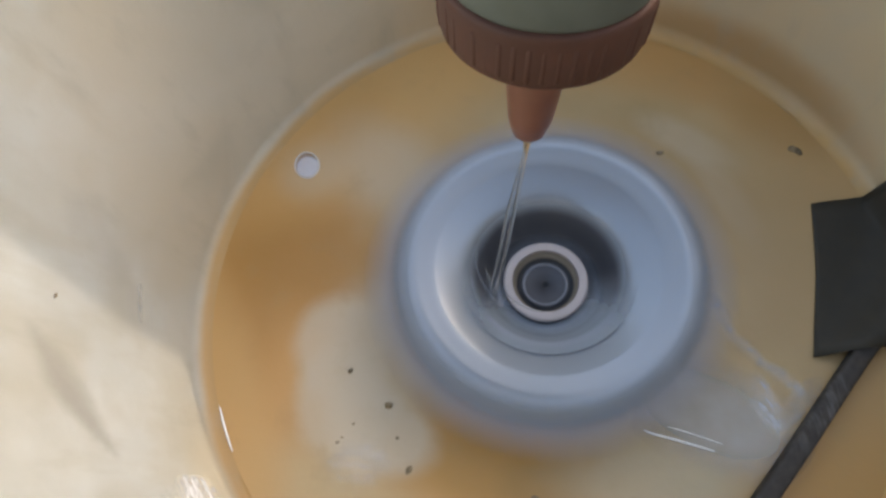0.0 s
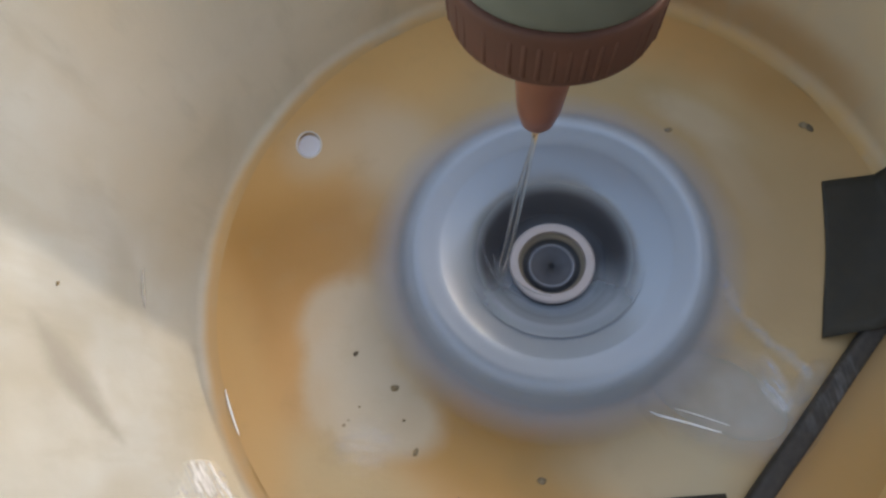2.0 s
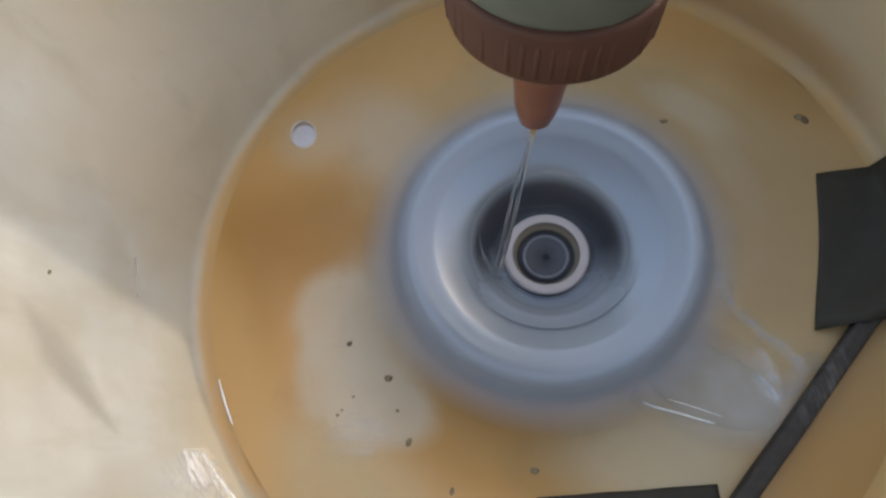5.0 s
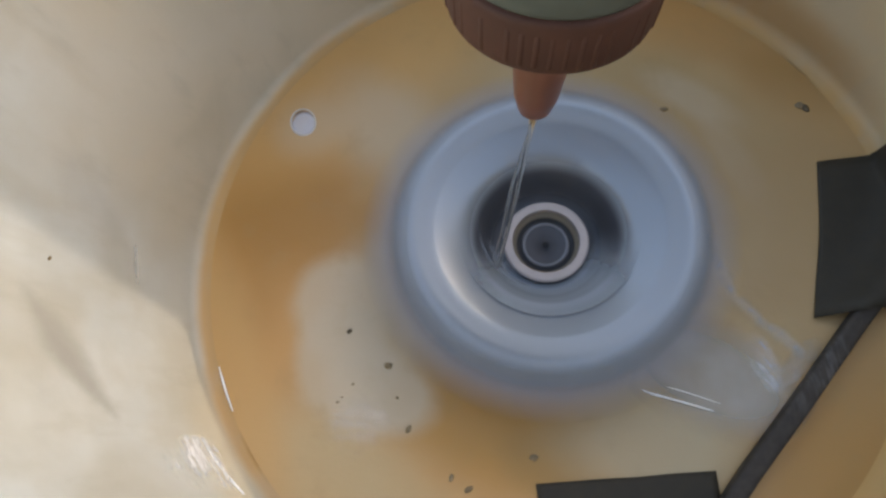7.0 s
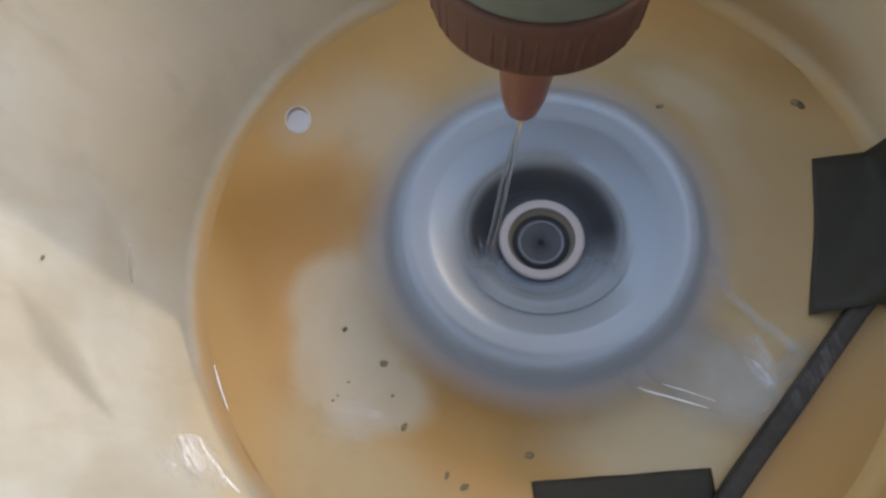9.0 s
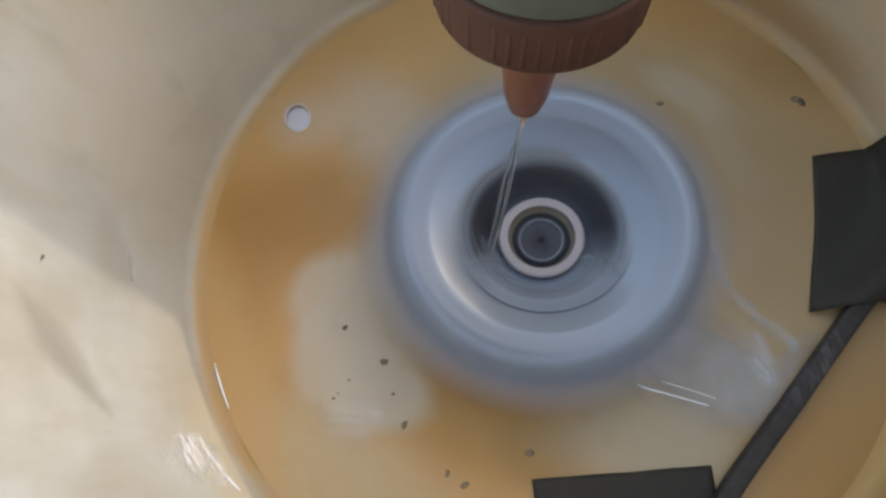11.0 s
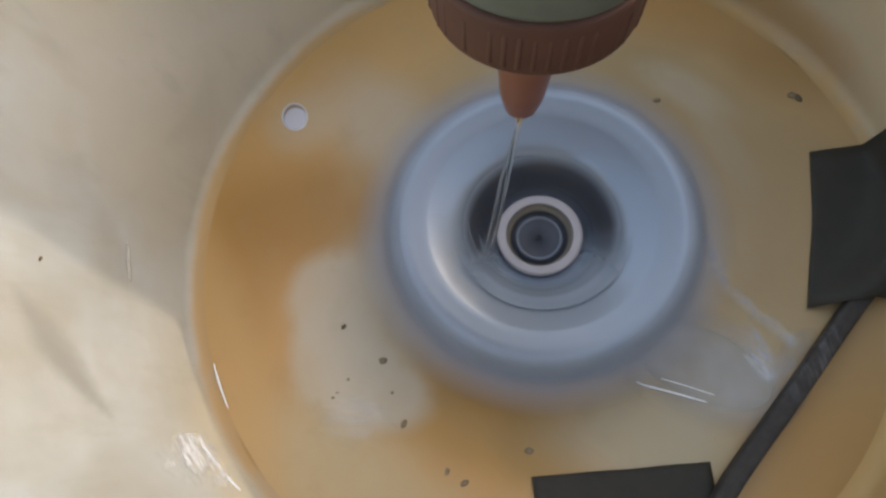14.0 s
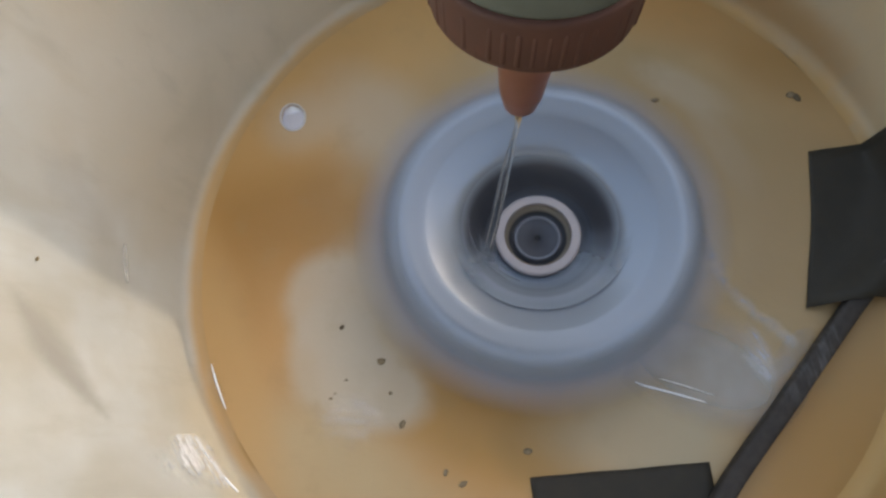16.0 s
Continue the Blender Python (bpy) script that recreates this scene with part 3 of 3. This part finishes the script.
def build_bottle():
    """Built with the tip of the nozzle at the origin and the body along +z."""
    b = new("bottle")
    tagged(b, "grey-green squeeze bottle with brown ribbed cap and orange nozzle", "bottle")
    noz = rounded([(0.0007, 0.006), (0.0007, 0.0), (0.0027, 0.0), (0.0034, 0.0004), (0.0046, 0.0046), (0.0054, 0.012), (0.0063, 0.0265), (0.0078, 0.0275)], 0.0012, 4)
    part("nozzle", lathe(noz, 48), M_NOZ, b, "translucent orange tapered nozzle")
    cap = rounded([(0.0, 0.0270), (0.0160, 0.0270), (0.0180, 0.0282), (0.0185, 0.0300), (0.0189, 0.0380), (0.0187, 0.0390), (0.0178, 0.0393)], 0.0008, 3)
    cap = part("cap", lathe(cap, 96), M_CAP, b, "dull brown ribbed screw cap")
    # grip ribs, some worn lower than others
    rng = random.Random(7)
    rib = bpy.data.meshes.new("rib")
    bm = tube([(0, 0, 0), (0.00004, 0, 0.0010), (0.0003, 0, 0.0072), (0.0003, 0, 0.0086)], [0.0002, 0.00072, 0.00072, 0.0003], 12)
    bm.to_mesh(rib)
    bm.free()
    for p in rib.polygons:
        p.use_smooth = True
    rib.materials.append(M_CAP)
    for i in range(48):
        ob = new("rib", rib)
        ob.parent = cap
        sink = rng.choice((0.0, 0.0, 0.0001, 0.0002, 0.0004))
        ob.matrix_basis = pose(0, 0, 0, 0, 0, 7.5 * i) @ pose(0.01798 - sink * 0.5, 0, 0.0290)
    # upper body, out of view, is widened to darken the dish below
    body = rounded([(0.0158, 0.0368), (0.0176, 0.0390), (0.0182, 0.0398), (0.0186, 0.0432), (0.0194, 0.054), (0.0204, 0.066), (0.0260, 0.078), (0.0300, 0.092), (0.0300, 0.185), (0.027, 0.195), (0.0, 0.196)], 0.0015, 4)
    part("body", lathe(body, 72), M_BODY, b, "grey-green plastic body")
    return b


def build_stream():
    s = new("liquid_stream")
    tagged(s, "thin clear stream of resin falling from the nozzle", "liquid")
    line = smooth_line([(0, 0, 0.003), (-0.0004, -0.0006, -0.005), (-0.0026, -0.0032, -0.024), (-0.0056, -0.0072, -0.044), (-0.0086, -0.0112, -0.0600), (-0.0096, -0.0125, -0.0660)], 6)
    rad = [0.0006 if i < 3 else 0.0005 + 0.0012 * max(0.0, 1 - (i - 3) / 5) ** 2 for i in range(len(line))]
    part("thread", tube(line, rad, 10), M_LIQUID, s)
    side = [p + Vector((-0.0015, 0.0004, 0)) * min(1.0, max(0.0, i - 5) / 8) for i, p in enumerate(line)][5:-3]
    part("thread", tube(side, [0.00003 + 0.00042 * math.sin(math.pi * i / (len(side) - 1)) for i in range(len(side))], 8), M_LIQUID, s, "thinner side strand")
    # filaments that the stream draws where it lands
    foot = Vector(TIP)
    for r, z, a0, a1, w in ((0.0162, 0.0086, 190, 232, 0.0004), (0.0176, 0.0106, 184, 222, 0.0005), (0.0150, 0.0072, 200, 262, 0.0004), (0.0202, 0.0144, 172, 236, 0.0003), (0.0188, 0.0124, 200, 246, 0.0003)):
        pts = [Vector((r * math.cos(radians(a0 + (a1 - a0) * i / 12)), r * math.sin(radians(a0 + (a1 - a0) * i / 12)), z - 0.0008 * i / 12)) - foot for i in range(13)]
        part("swirl", tube(pts, [w * (0.3 + 0.7 * math.sin(math.pi * (i + 0.5) / 13)) for i in range(13)], 8), M_SWIRL, s, "pale swirl of landing resin")
    return s


def build_film():
    """Fresh resin on the near half of the well, painting that half as lit."""
    bm = bmesh.new()
    cols = []
    prof = [(0.0126, 0.0054), (0.0138, 0.0057), (0.0150, 0.0066), (0.0160, 0.0077), (0.0169, 0.0088), (0.0182, 0.0110), (0.0198, 0.0134), (0.0210, 0.0150), (0.0221, 0.0163), (0.0233, 0.0177), (0.0258, 0.0195)]
    for i in range(49):
        a = radians(150 + 215 * i / 48)
        cols.append([bm.verts.new(((r - 0.0002) * math.cos(a), (r - 0.0002) * math.sin(a), z + 0.0002)) for r, z in prof])
    for a, b in zip(cols, cols[1:]):
        for j in range(len(prof) - 1):
            bm.faces.new((a[j], b[j], b[j + 1], a[j + 1]))
    bmesh.ops.recalc_face_normals(bm, faces=bm.faces)
    tagged(part("resin_coating", bm, M_COAT), "pale wet resin, also painting the dish well's near side as lit", "resin")


build_film()
bottle = build_bottle()
stream = build_stream()
BOTTLE_TURN = (-AXIS).to_track_quat("Z", "Y").to_matrix().to_4x4()


# ---- tape and cable ----
def strip(name, corners, z, thick, lift, label, nx=24, ny=12, edge=0.00028, bow=0.0):
    """A strip of tape laid over corners (two ends, two sides), with slightly uneven edges. lift(x, y): the height beneath it."""
    bm = bmesh.new()
    a, b, c, d = [Vector((*q, 0)) for q in corners]
    top, bot = [], []
    for j in range(ny + 1):
        rt, rb = [], []
        for i in range(nx + 1):
            u, v = i / nx, j / ny
            p = a.lerp(b, u).lerp(d.lerp(c, u), v)
            p.x += bow * math.sin(math.pi * v) * (1 - u)
            if i in (0, nx) or j in (0, ny):
                p += Vector((noise.noise(p * 90), noise.noise(p * 90 + Vector((5, 5, 5))), 0)) * edge
            h = lift(p.x, p.y) + 0.0003 * noise.noise(p * 120)
            rt.append(bm.verts.new((p.x, p.y, z + h + thick)))
            rb.append(bm.verts.new((p.x, p.y, z + h)))
        top.append(rt)
        bot.append(rb)
    for j in range(ny):
        for i in range(nx):
            bm.faces.new((top[j][i], top[j][i + 1], top[j + 1][i + 1], top[j + 1][i]))
            bm.faces.new((bot[j][i], bot[j + 1][i], bot[j + 1][i + 1], bot[j][i + 1]))
    loop = [(0, i) for i in range(nx)] + [(j, nx) for j in range(ny)] + [(ny, i) for i in range(nx, 0, -1)] + [(j, 0) for j in range(ny, 0, -1)]
    for (j, i), (l, k) in zip(loop, loop[1:] + loop[:1]):
        bm.faces.new((top[j][i], bot[j][i], bot[l][k], top[l][k]))
    bmesh.ops.recalc_face_normals(bm, faces=bm.faces)
    return tagged(part(name, bm, M_TAPE), label, "tape", "black tape pieces")


CABLE = smooth_line([(0.006, -0.112, 0.034), (0.018, -0.1005, 0.010), (0.030, -0.0885, 0.0042), (0.0387, -0.0756, 0.0031), (0.0618, -0.0529, 0.0031),
                     (0.0856, -0.0294, 0.0034), (0.0985, -0.018, 0.0060), (0.1085, 0.000, 0.018), (0.1160, 0.012, 0.040), (0.128, 0.022, 0.085), (0.146, 0.03, 0.137), (0.165, 0.04, 0.12), (0.19, 0.055, -0.02), (0.23, 0.07, -0.056)], 6)


def over_cable(x, y):
    """Height of a tape that lies on the floor, the cable and the foot of the wall."""
    r = math.hypot(x, y)
    w = max(0.0, (r - R_FLOOR + 0.004)) / FLARE if r > R_FLOOR - 0.004 else 0.0
    near = min(math.hypot(x - p.x, y - p.y) for p in CABLE)
    return w + 0.0072 * math.exp(-(near / 0.0062) ** 2)


def build_cable():
    bm = tube(CABLE, 0.0028, 24)
    for i, v in enumerate(bm.verts):  # a rounded square section
        a, c = 2 * math.pi * (i % 24) / 24, CABLE[i // 24]
        k = 1.0 / (abs(math.cos(a)) ** 5 + abs(math.sin(a)) ** 5) ** 0.2
        v.co = c + (v.co - c) * k * (0.94 if k > 1.05 else 0.92)
    ob = part("cable", bm, M_CABLE)
    tagged(ob, "dull black squarish cable taped to the tub floor", "cable")


build_cable()
strip("tape", ((0.0868, 0.0196), (0.1140, 0.0205), (0.1120, -0.0290), (0.0730, -0.0290)), 0.0002, 0.0004, over_cable, "wide black tape holding the cable", bow=0.0012)
strip("tape", ((-0.0112, -0.0670), (0.0372, -0.0676), (0.0360, -0.0930), (-0.0110, -0.0915)), 0.0002, 0.0004, lambda x, y: 0.0, "short black tape piece on the stained floor")


# ---- crumbs and resin on the floor ----
def build_speck(x, y, sx, sy, turn, z=0.0, material=None):
    bm = bmesh.new()
    bmesh.ops.create_icosphere(bm, subdivisions=2, radius=1.0)
    for v in bm.verts:
        k = 1 + 0.35 * noise.noise(v.co * 1.3 + Vector((x * 900, y * 900, 0)))
        v.co = Vector((v.co.x * sx * k, v.co.y * sy * k, max(v.co.z, -0.2) * min(sx, sy) * 0.5 * k))
    ob = part("crumb", bm, material or (M_SPECK_PALE if 0.00125 < sx < 0.00155 or sx < 0.00065 else M_SPECK))
    ob.matrix_basis = pose(x, y, z + min(sx, sy) * 0.1, 0, 0, turn)
    tagged(ob, "small brown crumb stuck in the resin", "crumb", "crumbs on the tub floor")


for row in ((0.0870, 0.0402, 0.0014, 0.0012, -30), (0.0886, 0.0390, 0.0016, 0.0011, -60), (-0.0611, -0.0191, 0.0009, 0.0007, 40), (-0.0499, -0.0306, 0.0013, 0.0010, 10),
            (-0.0452, -0.0493, 0.00127, 0.0008, 60), (-0.0341, -0.0634, 0.0006, 0.0011, -20), (-0.0297, -0.0669, 0.0013, 0.0008, 20), (0.0447, 0.0444, 0.0013, 0.0008, 0),
            (-0.0653, -0.0398, 0.0006, 0.0004, 0), (-0.0479, -0.0402, 0.0005, 0.0005, 0), (-0.0606, -0.0350, 0.0005, 0.0004, 0),
            (-0.0109, -0.0601, 0.0013, 0.0009, 0), (-0.0640, -0.0385, 0.0004, 0.0003, 0)):
    build_speck(*row)


def patch(name, outline, thick, material, label, inner=0.82, height=None):
    """A thin puddle with a rounded bead along its uneven outline."""
    pts = smooth_line(list(outline) + [outline[0]], 6)[:-1]
    c = sum(pts, Vector()) / len(pts)
    bm = bmesh.new()
    loops = []
    for k, h in ((1.0, 0.0), (0.985, 0.75), (0.96, 1.0), (0.92, 0.85), (inner, 0.55), (inner * 0.6, 0.5), (inner * 0.25, 0.5)):
        loop = []
        for p in pts:
            q = c.lerp(p, k)
            q = q + (p - c).normalized() * 0.0007 * noise.noise(p * 140) * k
            base = height(q.x, q.y) if height else 0.0
            loop.append(bm.verts.new((q.x, q.y, base + 0.0002 + h * thick * (1 + 0.3 * noise.noise(q * 200)))))
        loops.append(loop)
    n = len(pts)
    for a, b in zip(loops, loops[1:]):
        for i in range(n):
            bm.faces.new((a[i], a[(i + 1) % n], b[(i + 1) % n], b[i]))
    bm.faces.new(loops[-1])
    bmesh.ops.recalc_face_normals(bm, faces=bm.faces)
    return tagged(part(name, bm, material), label, "resin", "cured resin spills")


def bead(pts, r, label, material=None, flat=1.0):
    line = smooth_line(pts, 6)
    rad = [r * (0.25 + 0.75 * math.sin(math.pi * (i + 0.5) / len(line)) ** 0.5) * (1 + 0.25 * noise.noise(p * 400)) for i, p in enumerate(line)]
    bm = tube(line, rad, 8)
    for v in bm.verts:
        v.co.z = pts[0][2] + (v.co.z - pts[0][2]) * flat
    return tagged(part("resin_thread", bm, material or M_BEAD), label, "resin", "cured resin threads")


patch("resin_puddle", [(0.0180, -0.0440, 0), (0.0280, -0.0570, 0), (0.0400, -0.0650, 0), (0.0530, -0.0650, 0), (0.0680, -0.0530, 0), (0.0700, -0.0420, 0),
                       (0.0640, -0.0300, 0), (0.0560, -0.0220, 0), (0.0440, -0.0200, 0), (0.0330, -0.0260, 0), (0.0230, -0.0350, 0)], 0.00002, M_PUDDLE, "cloudy cured resin puddle beside the spinner")
patch("resin_puddle", [(0.0590, -0.0480, 0), (0.0665, -0.0445, 0), (0.0745, -0.0355, 0), (0.0690, -0.0350, 0), (0.0610, -0.0410, 0)], 0.00002, M_HAZE, "small whitish resin smear by the cable")
bead([(0.0216, -0.0444, 0.0004), (0.0240, -0.0458, 0.0005), (0.0300, -0.0481, 0.0006), (0.0397, -0.0520, 0.0004)], 0.00033, "resin thread along the puddle edge, glint painted white")
bead([(0.0285, -0.0443, 0.0006), (0.0342, -0.0467, 0.0007), (0.0421, -0.0503, 0.0005)], 0.00016, "thin resin thread on the puddle, glint painted white")
patch("resin_run", [(0.0430, 0.0030, 0), (0.0450, -0.0120, 0), (0.0490, -0.0230, 0), (0.0580, -0.0345, 0), (0.0660, -0.0400, 0), (0.0710, -0.0370, 0), (0.0640, -0.0270, 0), (0.0575, -0.0190, 0), (0.0545, -0.0050, 0), (0.0500, 0.0040, 0)], 0.00002, M_STREAK, "pale dried resin run on the tub floor", height=lambda x, y: 0.0003)
patch("resin_ridge", [(0.0470, -0.0260, 0), (0.0540, -0.0275, 0), (0.0590, -0.0350, 0), (0.0620, -0.0420, 0), (0.0660, -0.0480, 0), (0.0590, -0.0505, 0), (0.0540, -0.0450, 0), (0.0505, -0.0360, 0)], 0.0003, M_SMEAR2, "whitish fibrous resin ridge on the puddle")
bead([(0.0374, -0.0750, 0.0008), (0.0377, -0.0764, 0.0009), (0.0376, -0.0774, 0.0008)], 0.0004, "tiny white resin drop between tape and cable")


def arc(r, z, a0, a1, n=10):
    return [(r * math.cos(radians(a0 + (a1 - a0) * i / n)), r * math.sin(radians(a0 + (a1 - a0) * i / n)), z) for i in range(n + 1)]


bead(arc(0.1040, 0.0008, 194.5, 202.5), 0.00032, "resin bead in the tub corner, sun glint painted white")
bead([(-0.1003, -0.0480, 0.0105), (-0.0985, -0.0520, 0.0100), (-0.0945, -0.0580, 0.0082), (-0.0903, -0.0632, 0.0062)], 0.00045, "resin thread down the tub wall, glint painted white")


def build_wall_smear():
    """A wrinkled resin run on the flank of the tub, its glint painted white."""
    bm = bmesh.new()
    cols = []
    for i in range(25):
        a = radians(205 + 11.5 * i / 24)
        col = []
        for j in range(17):
            z = 0.006 + 0.026 * j / 16
            k = noise.noise(Vector((a * 60, z * 300, 0)))
            r = R_FLOOR + FLARE * z - 0.0004 - 0.0007 * abs(k)
            col.append(bm.verts.new((r * math.cos(a), r * math.sin(a), z)))
        cols.append(col)
    for a, b in zip(cols, cols[1:]):
        for j in range(16):
            bm.faces.new((a[j], b[j], b[j + 1], a[j + 1]))
    bmesh.ops.recalc_face_normals(bm, faces=bm.faces)
    tagged(part("resin_run", bm, M_SMEAR), "wrinkled resin run on the tub wall, glint painted white", "resin", "cured resin spills")


build_wall_smear()
patch("resin_smear", [(-0.0720, -0.0520, 0), (-0.0560, -0.0560, 0), (-0.0450, -0.0500, 0), (-0.0480, -0.0400, 0), (-0.0600, -0.0360, 0), (-0.0720, -0.0420, 0)], 0.0002, M_SMEAR3, "faint whitish resin smear on the tub floor")

# crumb on the flank and a pale drip
build_speck(-0.1213, -0.0084, 0.0005, 0.0006, 0, 0.0545)
bead([(-0.1151, 0.0044, 0.0275), (-0.1149, -0.0010, 0.0268), (-0.1146, -0.0065, 0.0256)], 0.00055, "pale resin drip on the tub wall", M_DRIP)


def build_flake():
    """An added white chip that flits across under the drilled hole for its flashes."""
    bm = bmesh.new()
    bmesh.ops.create_cube(bm, size=1.0, matrix=Matrix.Diagonal((0.0042, 0.0032, 0.00016, 1)))
    for v in bm.verts:
        v.co.x += 0.0005 * noise.noise(v.co * 700)
    bmesh.ops.bevel(bm, geom=bm.edges[:], offset=0.00004, segments=2, affect="EDGES")
    return tagged(part("flash_chip", bm, M_WHITE, smooth=False), "white chip added for the flashes in the drilled hole", "chip")


chip = build_flake()


# ---- what moves ----
def motions():
    turn = 84.0
    walk(spinner, [(i / FPS, pose(0, 0, 0, 0, 0, turn * i)) for i in range(16 * FPS + 1)])
    tips = [
        (0.0, (-0.00631, 0.00703, 0.07821)),
        (0.5, (-0.00712, 0.00847, 0.07647)),
        (1.0, (-0.00747, 0.00785, 0.07547)),
        (1.5, (-0.00646, 0.00848, 0.07401)),
        (2.0, (-0.00594, 0.00769, 0.07448)),
        (2.5, (-0.00684, 0.00759, 0.07459)),
        (3.0, (-0.00718, 0.00716, 0.07439)),
        (3.5, (-0.00581, 0.00717, 0.07431)),
        (4.0, (-0.00555, 0.00710, 0.07393)),
        (6.5, (-0.00484, 0.00587, 0.07301)),
        (7.0, (-0.00548, 0.00585, 0.07292)),
        (7.5, (-0.00574, 0.00582, 0.07289)),
        (8.0, (-0.00671, 0.00590, 0.07292)),
        (8.5, (-0.00746, 0.00531, 0.07269)),
        (9.0, (-0.00711, 0.00576, 0.07247)),
        (11.5, (-0.00638, 0.00603, 0.07222)),
        (12.0, (-0.00625, 0.00576, 0.07237)),
        (12.5, (-0.00585, 0.00538, 0.07236)),
        (13.0, (-0.00642, 0.00555, 0.07226)),
        (13.5, (-0.00638, 0.00565, 0.07245)),
        (14.0, (-0.00656, 0.00569, 0.07212)),
        (14.5, (-0.00611, 0.00571, 0.07198)),
        (15.0, (-0.00632, 0.00607, 0.07196)),
        (15.5, (-0.00565, 0.00606, 0.07201)),
        (16.0, (-0.00612, 0.00601, 0.07178)),
    ]
    # the chip rests beside the hole and crosses it for a moment
    rest, rows = (0.0115, 0.0040), []
    for t, dx, dy in ((1.8, 0.0008, -0.0022), (3.0, -0.0006, 0.0030), (3.2, 0.0008, -0.0026), (7.5, 0.0, 0.0038), (8.7, -0.0022, 0.0026), (16.0, 0.0, 0.0038)):
        for u, (x, y) in ((t - 0.0667, rest), (t, (dx, dy)), (t + 0.0667, rest)):
            if u <= 16.0:
                rows.append((u, pose(HOLE[0] + x, HOLE[1] + y, -0.00091, 0, 0, 20)))
    rows.insert(0, (0.0, rows[0][1]))
    walk(chip, rows)
    walk(bottle, [(t, Matrix.Translation(p) @ BOTTLE_TURN) for t, p in tips])
    walk(stream, [(t, Matrix.Translation(p)) for t, p in tips])


motions()
